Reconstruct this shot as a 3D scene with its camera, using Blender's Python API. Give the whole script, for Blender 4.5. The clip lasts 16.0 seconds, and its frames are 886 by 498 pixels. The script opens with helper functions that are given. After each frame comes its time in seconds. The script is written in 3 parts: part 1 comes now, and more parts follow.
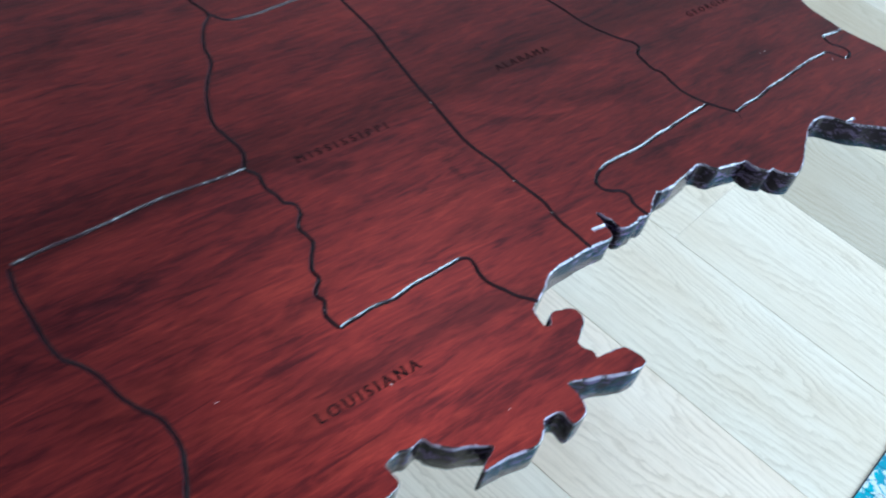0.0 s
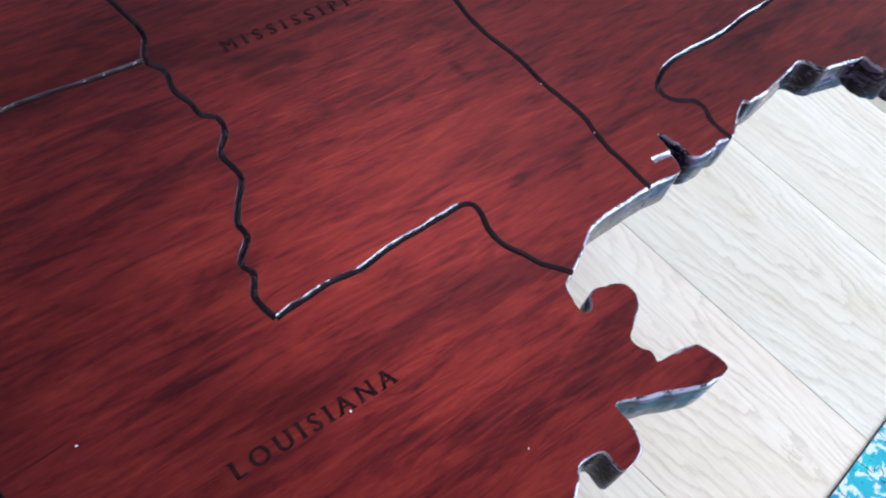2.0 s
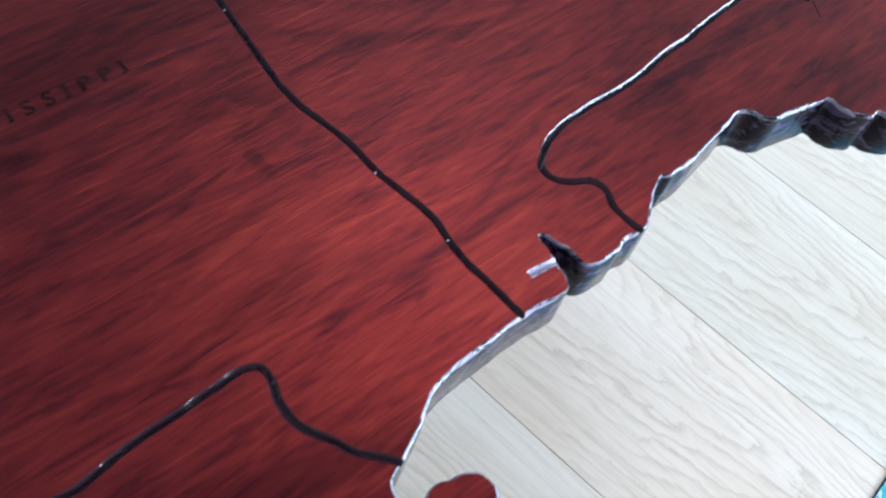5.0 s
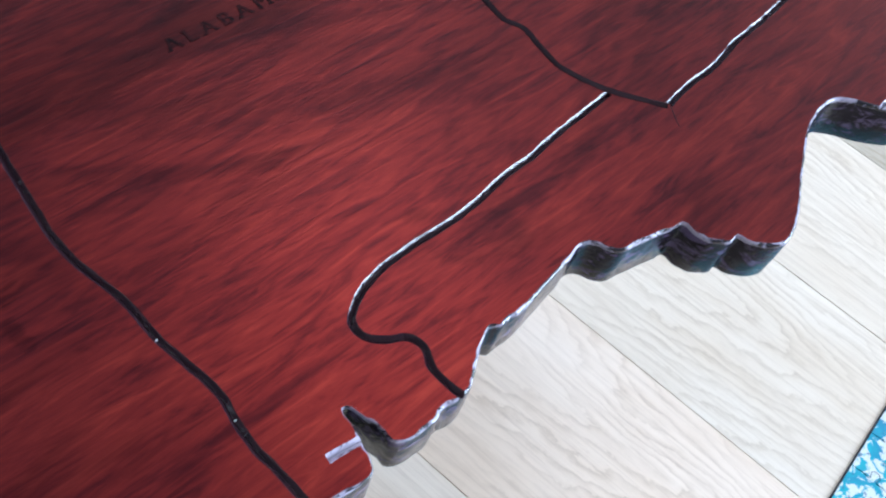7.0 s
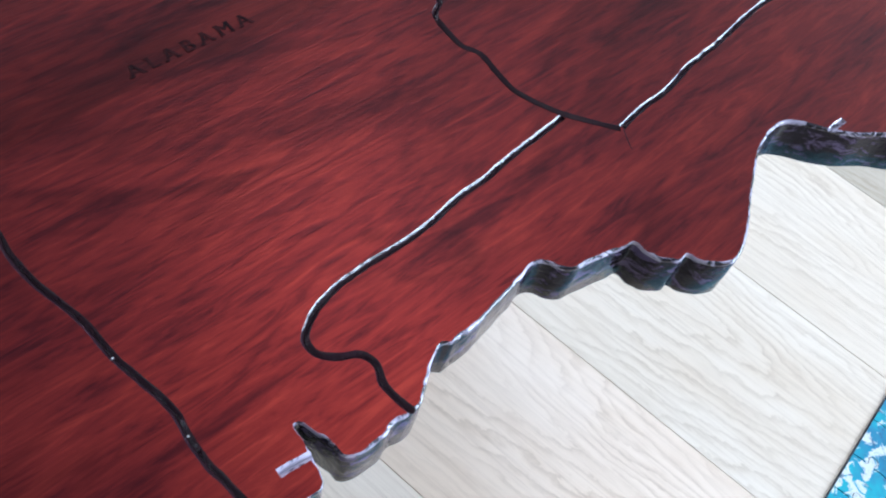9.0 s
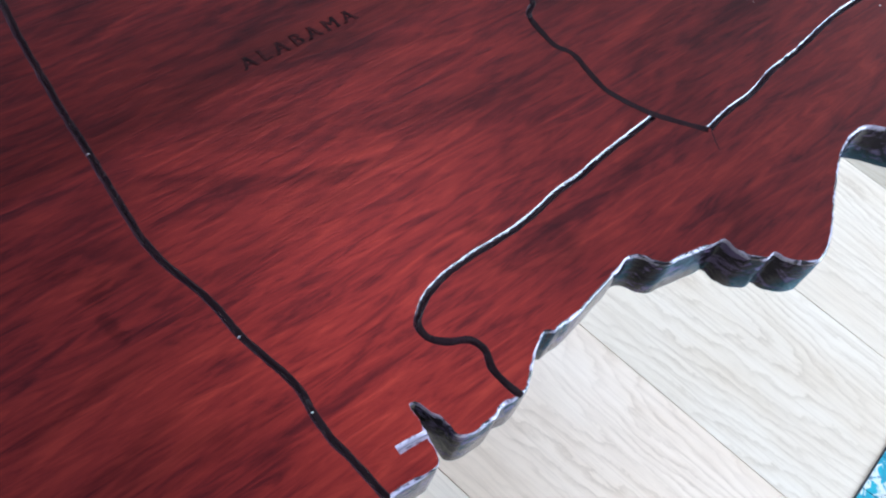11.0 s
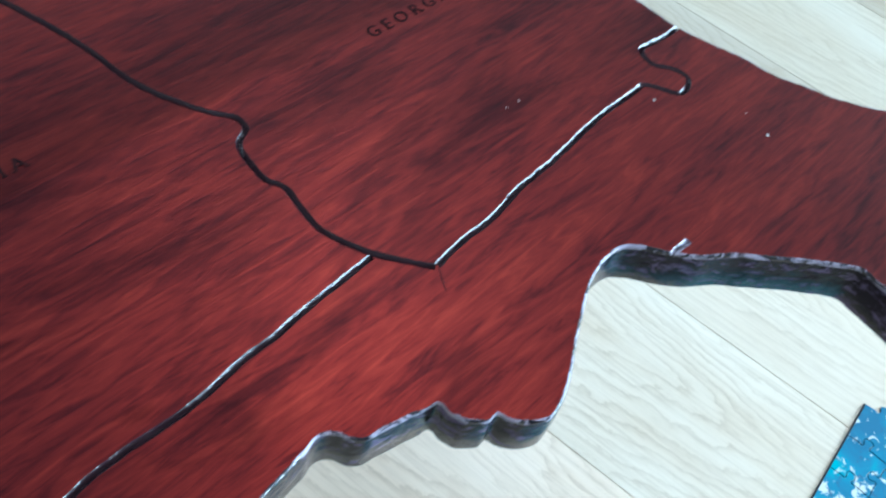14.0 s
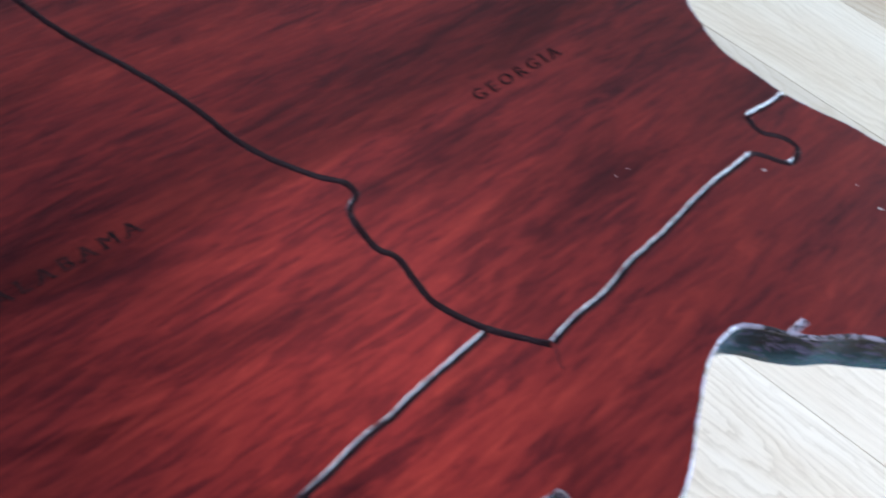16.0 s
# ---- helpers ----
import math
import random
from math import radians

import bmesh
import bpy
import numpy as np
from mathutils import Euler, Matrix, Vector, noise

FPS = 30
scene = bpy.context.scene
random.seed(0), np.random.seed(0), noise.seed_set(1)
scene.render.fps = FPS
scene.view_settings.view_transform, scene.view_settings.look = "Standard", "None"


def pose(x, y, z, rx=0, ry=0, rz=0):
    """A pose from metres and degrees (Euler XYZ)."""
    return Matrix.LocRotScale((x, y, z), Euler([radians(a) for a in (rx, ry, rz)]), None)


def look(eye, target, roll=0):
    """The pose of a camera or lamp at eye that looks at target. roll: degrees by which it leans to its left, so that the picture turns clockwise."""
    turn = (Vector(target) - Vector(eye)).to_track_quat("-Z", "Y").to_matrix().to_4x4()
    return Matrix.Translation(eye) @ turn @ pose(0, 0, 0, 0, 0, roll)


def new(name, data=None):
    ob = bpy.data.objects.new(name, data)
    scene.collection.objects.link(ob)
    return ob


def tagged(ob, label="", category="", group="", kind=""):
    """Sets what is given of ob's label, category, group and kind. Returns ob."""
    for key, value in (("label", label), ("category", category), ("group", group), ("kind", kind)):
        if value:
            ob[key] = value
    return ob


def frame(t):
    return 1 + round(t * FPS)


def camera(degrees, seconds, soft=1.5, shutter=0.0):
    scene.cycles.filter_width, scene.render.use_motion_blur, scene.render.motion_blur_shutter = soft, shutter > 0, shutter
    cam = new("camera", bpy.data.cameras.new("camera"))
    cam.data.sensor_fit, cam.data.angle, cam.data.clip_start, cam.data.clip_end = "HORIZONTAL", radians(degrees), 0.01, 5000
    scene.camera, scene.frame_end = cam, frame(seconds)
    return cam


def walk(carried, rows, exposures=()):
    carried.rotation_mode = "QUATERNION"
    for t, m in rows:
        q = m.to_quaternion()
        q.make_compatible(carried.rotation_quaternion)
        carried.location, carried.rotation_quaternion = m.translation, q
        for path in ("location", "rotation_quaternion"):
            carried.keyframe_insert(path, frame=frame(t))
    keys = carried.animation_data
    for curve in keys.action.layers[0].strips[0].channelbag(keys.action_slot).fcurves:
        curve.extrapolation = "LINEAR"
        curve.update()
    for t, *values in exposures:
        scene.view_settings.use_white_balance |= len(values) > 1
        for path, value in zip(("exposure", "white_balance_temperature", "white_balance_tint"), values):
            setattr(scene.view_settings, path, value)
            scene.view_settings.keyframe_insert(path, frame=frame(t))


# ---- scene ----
cam = camera(48.6, 16.0, soft=2.1, shutter=0.5)
# seconds, x, y, z in metres, then the turn about x, y and z in degrees
ROWS = [
    (0.0, 0.0001, 0.0000, 0.8488, 41.09, -10.95, -0.00),
    (0.5, 0.0246, 0.0526, 0.8262, 38.81, -9.95, -1.26),
    (1.0, 0.0168, 0.0889, 0.7964, 34.46, -11.54, -0.04),
    (1.5, 0.0168, 0.1021, 0.7752, 33.29, -11.62, 0.60),
    (2.0, 0.0181, 0.1088, 0.7667, 32.00, -11.83, 1.24),
    (2.5, 0.0134, 0.1146, 0.7588, 31.56, -11.79, 1.66),
    (3.0, 0.0166, 0.1258, 0.7507, 31.43, -11.46, 1.88),
    (3.5, 0.0346, 0.1402, 0.7315, 31.02, -10.29, 0.82),
    (4.0, 0.0477, 0.1546, 0.7190, 30.65, -9.56, 0.16),
    (4.5, 0.0686, 0.1655, 0.7226, 31.45, -9.21, -0.87),
    (5.0, 0.0777, 0.1873, 0.7254, 31.65, -9.17, -0.75),
    (5.2, 0.0827, 0.1920, 0.7208, 31.47, -9.46, -0.91),
    (7.3, 0.1169, 0.2318, 0.7283, 32.40, -10.46, -3.07),
    (7.5, 0.1184, 0.2296, 0.7287, 32.66, -10.05, -3.01),
    (8.0, 0.1193, 0.2294, 0.7336, 33.17, -10.20, -3.39),
    (8.2, 0.1231, 0.2274, 0.7312, 34.27, -10.57, -4.13),
    (10.3, 0.1080, 0.2236, 0.7382, 32.59, -10.83, -1.87),
    (10.5, 0.1038, 0.2211, 0.7368, 33.18, -10.89, -1.95),
    (11.0, 0.0985, 0.2205, 0.7372, 33.03, -10.90, -1.70),
    (11.5, 0.0938, 0.2227, 0.7378, 33.14, -10.83, -1.46),
    (12.0, 0.0972, 0.2243, 0.7397, 33.46, -10.72, -1.50),
    (12.5, 0.0980, 0.2362, 0.7409, 33.68, -10.67, -1.03),
    (13.0, 0.1149, 0.2495, 0.7370, 33.84, -10.14, -2.51),
    (13.5, 0.1475, 0.2606, 0.7360, 34.11, -9.83, -3.59),
    (14.0, 0.1734, 0.2624, 0.7432, 35.03, -9.88, -5.08),
    (14.5, 0.1782, 0.2684, 0.7496, 35.65, -9.72, -4.92),
    (15.0, 0.1725, 0.2678, 0.7483, 35.58, -9.33, -4.72),
    (15.5, 0.1729, 0.2672, 0.7489, 36.09, -9.48, -4.82),
    (16.0, 0.1507, 0.2787, 0.7424, 35.84, -9.69, -3.08),
]
EXPOSURES = [
    (t, stops, kelvin, tint)
    for t, stops, kelvin, tint in (
        (0.0, -0.05, 4970, -2), (0.5, -0.05, 4970, 0), (1.0, 0.0, 5320, 8), (3.0, 0.0, 5320, 10), (3.5, 0.0, 4890, -9), (4.0, 0.0, 4780, -12), (4.5, 0.0, 5020, 2),
        (5.0, 0.0, 5190, 6), (5.5, 0.0, 5320, 10), (11.0, 0.0, 5320, 10), (11.5, 0.0, 5290, 6), (12.0, 0.0, 5190, 3), (12.5, 0.0, 4890, -11), (13.0, 0.0, 4820, -17), (13.5, 0.0, 4820, -17),
        (14.0, 0.0, 4970, -5), (14.5, 0.0, 5320, 10), (16.0, 0.0, 5320, 10))
]
walk(cam, [(t, pose(*p)) for t, *p in ROWS], EXPOSURES)

# ---- light ----
# the room is squared to the floor boards: U points along them to the window wall, V across them
TURN = -42.91
AX_U = Vector((math.cos(radians(TURN)), math.sin(radians(TURN)), 0))
AX_V = Vector((-AX_U.y, AX_U.x, 0))
ROOM = Matrix.Rotation(radians(TURN), 4, "Z")
U0, U1, V0, V1, CEIL = -2.6, 3.0, -1.7, 5.6, 2.5
WIN_V0, WIN_V1, WIN_Z0, WIN_Z1 = 1.3, 5.0, 0.40, 2.3

world = bpy.data.worlds.new("sky")
scene.world = world
world.use_nodes = True
wn = world.node_tree.nodes
sky = wn.new("ShaderNodeTexSky")
sky.sky_type, sky.sun_disc = "NISHITA", False
sky.sun_elevation, sky.sun_rotation = radians(38), radians(200)
world.node_tree.links.new(sky.outputs["Color"], wn["Background"].inputs["Color"])
wn["Background"].inputs["Strength"].default_value = 0.12

lamp = bpy.data.lights.new("window_daylight", "AREA")
lamp.shape, lamp.size, lamp.size_y = "RECTANGLE", WIN_V1 - WIN_V0 - 0.12, WIN_Z1 - WIN_Z0 - 0.12
lamp.energy, lamp.color = 440, (0.86, 0.935, 1.0)
lamp_ob = new("window_daylight", lamp)
lamp_ob.matrix_world = look(ROOM @ Vector((U1 + 0.1, (WIN_V0 + WIN_V1) / 2, (WIN_Z0 + WIN_Z1) / 2)),
                            ROOM @ Vector((0, (WIN_V0 + WIN_V1) / 2, (WIN_Z0 + WIN_Z1) / 2)))

# an added, unseen rooflight over the table's far side; its lamp makes the sheen
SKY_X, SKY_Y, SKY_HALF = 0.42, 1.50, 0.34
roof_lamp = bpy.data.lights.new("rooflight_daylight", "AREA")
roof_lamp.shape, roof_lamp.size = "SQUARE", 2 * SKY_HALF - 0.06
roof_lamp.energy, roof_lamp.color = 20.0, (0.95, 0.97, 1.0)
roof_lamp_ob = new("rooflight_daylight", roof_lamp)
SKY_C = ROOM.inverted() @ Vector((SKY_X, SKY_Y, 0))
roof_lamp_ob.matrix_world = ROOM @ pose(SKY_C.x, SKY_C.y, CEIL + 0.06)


# ---- materials ----
class Nodes:
    """A small builder for node materials."""

    def __init__(self, name):
        self.mat = bpy.data.materials.new(name)
        self.mat.use_nodes = True
        self.t = self.mat.node_tree
        self.bsdf = self.t.nodes["Principled BSDF"]

    def add(self, kind, **values):
        n = self.t.nodes.new(kind)
        for key, value in values.items():
            if key in n.inputs:
                n.inputs[key].default_value = value
        return n

    def link(self, a, b):
        self.t.links.new(a, b)

    def coords(self, scale, turn=0.0, out="Object", shift=None):
        tc = self.add("ShaderNodeTexCoord")
        mp = self.add("ShaderNodeMapping")
        mp.inputs["Scale"].default_value = scale
        first = tc.outputs[out]
        if turn:
            rot = self.add("ShaderNodeMapping")
            rot.inputs["Rotation"].default_value = (0, 0, radians(turn))
            self.link(first, rot.inputs["Vector"])
            first = rot.outputs["Vector"]
        if shift is not None:
            ad = self.add("ShaderNodeVectorMath")
            self.link(first, ad.inputs[0])
            self.link(shift, ad.inputs[1])
            first = ad.outputs["Vector"]
        self.link(first, mp.inputs["Vector"])
        return mp.outputs["Vector"]

    def noise(self, vec, scale, detail=4.0, rough=0.55, distort=0.0):
        n = self.add("ShaderNodeTexNoise", Scale=scale, Detail=detail, Roughness=rough, Distortion=distort)
        self.link(vec, n.inputs["Vector"])
        return n.outputs["Fac"]

    def ramp(self, fac, *stops):
        r = self.add("ShaderNodeValToRGB")
        while len(r.color_ramp.elements) < len(stops):
            r.color_ramp.elements.new(0.5)
        for e, (p, c) in zip(r.color_ramp.elements, stops):
            e.position, e.color = p, (*c, 1) if len(c) == 3 else c
        self.link(fac, r.inputs["Fac"])
        return r.outputs["Color"]

    def mix(self, fac, a, b, blend="MIX"):
        m = self.t.nodes.new("ShaderNodeMix")
        m.data_type, m.blend_type = "RGBA", blend
        for value, socket in ((fac, m.inputs[0]), (a, m.inputs[6]), (b, m.inputs[7])):
            if isinstance(value, (int, float)):
                socket.default_value = value
            elif isinstance(value, tuple):
                socket.default_value = (*value, 1)
            else:
                self.link(value, socket)
        return m.outputs[2]

    def math(self, op, a, b=0.0, c=0.0):
        m = self.t.nodes.new("ShaderNodeMath")
        m.operation = op
        for value, socket in zip((a, b, c), m.inputs):
            if isinstance(value, (int, float)):
                socket.default_value = value
            else:
                self.link(value, socket)
        return m.outputs[0]

    def bump(self, height, strength, distance):
        b = self.add("ShaderNodeBump", Strength=strength, Distance=distance)
        self.link(height, b.inputs["Height"])
        self.link(b.outputs["Normal"], self.bsdf.inputs["Normal"])

    def set(self, **values):
        for key, value in values.items():
            socket = self.bsdf.inputs[key.replace("_", " ")]
            if hasattr(value, "node"):
                self.link(value, socket)
            else:
                socket.default_value = (*value, 1) if isinstance(value, tuple) else value
        return self.mat


GRAIN = 39.0
TOP, THICK = 0.5389, 0.0158
# dark blots in the stain: middle in millimetres, half length, half width, turn
BLOTS = ((52.5, 335.6, 9, 2.6, 10), (66.5, 323.2, 6, 2.0, -42), (149.5, 357.8, 7, 3, 20), (112.6, 369.9, 10, 3.5, 30), (186.2, 467.4, 11, 4.5, 36), (62.5, 331.6, 6, 3, 50))


def stained_wood():
    """Red stain over a fibrous veneer: the fibres give back a broad red sheen, as polished wood does."""
    n = Nodes("red_stained_wood")
    a = n.noise(n.coords((36, 290, 40), -GRAIN), 1.0, 5, 0.62, 1.4)
    b = n.noise(n.coords((70, 1500, 100), -GRAIN), 1.0, 3, 0.6, 0.3)
    d = n.noise(n.coords((10, 58, 10), -GRAIN), 1.0, 4, 0.6, 0.8)
    c = n.noise(n.coords((10, 26, 10), -GRAIN), 1.0, 4, 0.6, 1.4)
    e = n.noise(n.coords((95, 420, 40), -GRAIN), 1.0, 3, 0.6, 0.8)
    fac = n.math("ADD", n.math("MULTIPLY", a, 0.46), n.math("ADD", n.math("MULTIPLY", d, 0.30), n.math("ADD", n.math("MULTIPLY", b, 0.08), n.math("MULTIPLY", e, 0.16))))
    base = n.ramp(fac, (0.36, (0.019, 0.0056, 0.0082)), (0.46, (0.050, 0.0088, 0.0112)), (0.54, (0.084, 0.0124, 0.0132)), (0.67, (0.155, 0.0220, 0.0185)))
    stain = n.ramp(c, (0.32, (0.36, 0.40, 0.50)), (0.50, (1, 1, 1)))
    # a dark strip of stain under two of the names, and a few darker blots of its own shape
    turned = n.add("ShaderNodeSeparateXYZ")
    n.link(n.coords((1, 1, 1), -GRAIN), turned.inputs["Vector"])
    across = n.math("ADD", turned.outputs["Y"], n.math("MULTIPLY", n.math("SUBTRACT", d, 0.5), 0.016))
    strip = n.ramp(n.math("MULTIPLY", n.math("SUBTRACT", across, 0.22), 12.5), (0.0, (1, 1, 1)), (0.34, (1, 1, 1)), (0.42, (0.42, 0.42, 0.46)), (0.60, (0.50, 0.50, 0.54)), (0.80, (0.92, 0.92, 0.92)), (1.0, (1, 1, 1)))
    stain = n.mix(1.0, stain, strip, "MULTIPLY")
    for x, y, lx, ly, turn in BLOTS:
        local = n.add("ShaderNodeMapping")
        local.vector_type = "TEXTURE"
        local.inputs["Location"].default_value = (x * 0.001, y * 0.001, TOP)
        local.inputs["Rotation"].default_value = (0, 0, radians(turn))
        local.inputs["Scale"].default_value = (lx * 0.001, ly * 0.001, 1)
        n.link(n.add("ShaderNodeTexCoord").outputs["Object"], local.inputs["Vector"])
        far = n.add("ShaderNodeVectorMath")
        far.operation = "LENGTH"
        n.link(local.outputs["Vector"], far.inputs[0])
        ragged = n.math("ADD", far.outputs["Value"], n.math("MULTIPLY", n.math("SUBTRACT", e, 0.5), 2.2))
        stain = n.mix(1.0, stain, n.ramp(ragged, (0.30, (0.56, 0.57, 0.60)), (1.1, (1, 1, 1))), "MULTIPLY")
    col = n.mix(0.7, base, stain, "MULTIPLY")
    sheen = n.mix(0.8, n.ramp(fac, (0.39, (0.30, 0.024, 0.020)), (0.50, (0.74, 0.060, 0.038)), (0.62, (1.0, 0.105, 0.055))), stain, "MULTIPLY")
    n.bump(n.math("ADD", n.math("MULTIPLY", b, 0.6), n.math("ADD", a, n.math("MULTIPLY", e, 0.5))), 0.22, 0.0004)
    rough = n.math("ADD", n.math("MULTIPLY", b, 0.10), 0.30)
    return n.set(Base_Color=col, Roughness=rough, Specular_IOR_Level=1.0, Specular_Tint=sheen)


def black_paint(name, low, scuff_glint, relief, gloss, worn_glint=(0.24, 0.23, 0.36), start=0.52, paint=(0.012, 0.007, 0.014)):
    """Brushed black paint; level pale marks round the sawn sides are scuffs and painted-in reflections."""
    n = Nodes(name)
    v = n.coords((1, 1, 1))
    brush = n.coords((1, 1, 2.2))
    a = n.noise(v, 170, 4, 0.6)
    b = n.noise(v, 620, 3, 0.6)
    wear_glint = n.noise(brush, 150, 6, 0.72, 0.7)
    col = n.mix(n.ramp(wear_glint, (start, (0, 0, 0)), (start + 0.07, (scuff_glint,) * 3)), paint, worn_glint)
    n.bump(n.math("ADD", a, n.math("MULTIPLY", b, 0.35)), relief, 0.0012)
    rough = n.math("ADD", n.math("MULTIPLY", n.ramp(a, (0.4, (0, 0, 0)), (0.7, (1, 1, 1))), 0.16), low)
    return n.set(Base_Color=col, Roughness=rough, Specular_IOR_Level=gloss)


def ink():
    n = Nodes("black_ink")
    a = n.noise(n.coords((1, 1, 1)), 500, 3)
    return n.set(Base_Color=n.ramp(a, (0.35, (0.006, 0.003, 0.004)), (0.70, (0.045, 0.009, 0.010))), Roughness=0.7, Specular_IOR_Level=0.1)


def oak_laminate():
    """Pale oak: nested pointed arches along each board, fine pores, and a tone of its own for every board."""
    n = Nodes("pale_oak_laminate")
    info = n.add("ShaderNodeObjectInfo")
    rand = info.outputs["Random"]
    off = n.add("ShaderNodeCombineXYZ")
    n.link(n.math("MULTIPLY", rand, 37.0), off.inputs["X"])
    n.link(n.math("MULTIPLY", rand, 11.0), off.inputs["Y"])
    shift = off.outputs["Vector"]
    place = n.add("ShaderNodeTexCoord")
    xyz = n.add("ShaderNodeSeparateXYZ")
    n.link(place.outputs["Object"], xyz.inputs["Vector"])
    slow = n.noise(n.coords((2.4, 9.0, 1), shift=shift), 1.0, 2, 0.5)
    wavy = n.noise(n.coords((17.0, 38.0, 1), shift=shift), 1.0, 5, 0.62)
    y = n.math("SUBTRACT", xyz.outputs["Y"], n.math("ADD", n.math("MULTIPLY", rand, 0.06), 0.065))
    y = n.math("ADD", y, n.math("MULTIPLY", n.math("SUBTRACT", slow, 0.5), 0.10))
    flank = n.math("SQRT", n.math("ADD", n.math("MULTIPLY", y, y), 0.00012))
    rings = n.math("ADD", n.math("MULTIPLY", flank, 84.0), n.math("MULTIPLY", xyz.outputs["X"], 13.0))
    rings = n.math("ADD", rings, n.math("ADD", n.math("MULTIPLY", slow, 4.0), n.math("MULTIPLY", wavy, 2.7)))
    line = n.ramp(n.math("FRACT", rings), (0.0, (0.80, 0.765, 0.72)), (0.08, (0.85, 0.82, 0.78)), (0.36, (0.965, 0.955, 0.94)), (0.75, (1, 1, 1)), (0.93, (0.965, 0.955, 0.94)), (1.0, (0.80, 0.765, 0.72)))
    fade = n.ramp(n.noise(n.coords((3.5, 14.0, 1), shift=shift), 1.0, 3, 0.6), (0.36, (0.10, 0.10, 0.10)), (0.64, (1, 1, 1)))
    grain = n.ramp(n.noise(n.coords((7, 240, 1), shift=shift), 1.0, 4, 0.65, 0.4), (0.32, (0.76, 0.72, 0.67)), (0.54, (1, 1, 1)))
    pores = n.noise(n.coords((30, 1100, 1), shift=shift), 1.0, 2, 0.5)
    tone = n.ramp(n.noise(n.coords((2.0, 6.0, 1), shift=shift), 1.6, 3), (0.35, (0.72, 0.61, 0.485)), (0.65, (0.80, 0.71, 0.60)))
    tint = n.mix(1.0, tone, info.outputs["Color"], "MULTIPLY")
    col = n.mix(fade, tint, n.mix(1.0, tint, line, "MULTIPLY"))
    col = n.mix(0.5, col, grain, "MULTIPLY")
    col = n.mix(0.35, col, n.ramp(pores, (0.30, (0.74, 0.70, 0.66)), (0.42, (1, 1, 1))), "MULTIPLY")
    n.bump(pores, 0.12, 0.0003)
    return n.set(Base_Color=col, Roughness=0.45, Specular_IOR_Level=0.35)


def puzzle_print():
    n = Nodes("jigsaw_picture_print")
    v = n.coords((1, 1, 1))
    place = n.add("ShaderNodeTexCoord")
    xyz = n.add("ShaderNodeSeparateXYZ")
    n.link(place.outputs["Object"], xyz.inputs["Vector"])
    a = n.noise(v, 22, 4, 0.55, 0.6)
    b = n.noise(v, 80, 4, 0.6, 0.6)
    c = n.noise(v, 120, 3, 0.6, 0.3)
    near = n.math("MULTIPLY", xyz.outputs["X"], 5.0)
    fac = n.math("ADD", n.math("MULTIPLY", a, 0.8), n.math("MULTIPLY", n.math("MINIMUM", near, 1.0), 0.22))
    blue = n.ramp(fac, (0.36, (0.025, 0.15, 0.27)), (0.50, (0.03, 0.23, 0.37)), (0.62, (0.03, 0.36, 0.45)), (0.74, (0.05, 0.46, 0.50)))
    b = n.math("ADD", b, n.math("MULTIPLY", n.math("SUBTRACT", n.math("MINIMUM", near, 1.0), 0.8), 0.09))
    white = n.ramp(b, (0.51, (0, 0, 0)), (0.55, (1, 1, 1)))
    dark = n.ramp(c, (0.61, (0, 0, 0)), (0.66, (0.8, 0.8, 0.8)))
    col = n.mix(white, blue, (0.66, 0.70, 0.68))
    col = n.mix(dark, col, (0.04, 0.12, 0.22))
    border = n.math("LESS_THAN", xyz.outputs["Y"], 0.0017)
    col = n.mix(border, col, (0.012, 0.016, 0.024))
    return n.set(Base_Color=col, Roughness=0.3, Specular_IOR_Level=0.45)


def plain(name, colour, rough, scale=40.0, spread=0.08, metal=0.0):
    n = Nodes(name)
    a = n.noise(n.coords((1, 1, 1)), scale, 4)
    low, high = (tuple(c * (1 + s * spread) for c in colour) for s in (-1, 1))
    n.bump(a, 0.1, 0.001)
    return n.set(Base_Color=n.ramp(a, (0.3, low), (0.7, high)), Roughness=rough, Metallic=metal)


WOOD = stained_wood()
# the sides' lavender patches also hold broken reflections as colour
EDGE = black_paint("black_edge_paint", 0.10, 0.36, 0.34, 0.19, (0.30, 0.22, 0.42), 0.53)
GROOVE = black_paint("black_groove_paint", 0.09, 0.0, 0.34, 0.66, paint=(0.034, 0.015, 0.021))
# the window's glint along the arris, painted in as pale patches
RIM = black_paint("arris_highlight_paint", 0.07, 0.75, 0.20, 1.0, (0.50, 0.45, 0.58), 0.46)
# the nicks' bright highlight is put into the colour
NICK = black_paint("nick_highlight_paint", 0.12, 0.9, 0.20, 0.6, (0.60, 0.55, 0.66), 0.42)
INK = ink()
OAK = oak_laminate()
PRINT = puzzle_print()
CARD = plain("dark_card_edge", (0.025, 0.03, 0.04), 0.7)
WALL = plain("grey_wall_paint", (0.34, 0.33, 0.32), 0.9, 25, 0.03)
CEILING = plain("grey_ceiling_paint", (0.40, 0.40, 0.40), 0.9, 25, 0.02)
FRAME = plain("white_window_frame", (0.78, 0.78, 0.78), 0.35, 30, 0.02)
SUBFLOOR = plain("dark_joint", (0.26, 0.22, 0.18), 0.9)
DUST = plain("white_dust", (0.8, 0.8, 0.8), 0.8)
BASEWOOD = plain("dark_table_base", (0.03, 0.015, 0.012), 0.5)
glass_nodes = Nodes("window_glass")
GLASS = glass_nodes.set(Base_Color=(1.0, 1.0, 1.0), Roughness=0.0, Transmission_Weight=1.0, IOR=1.45)


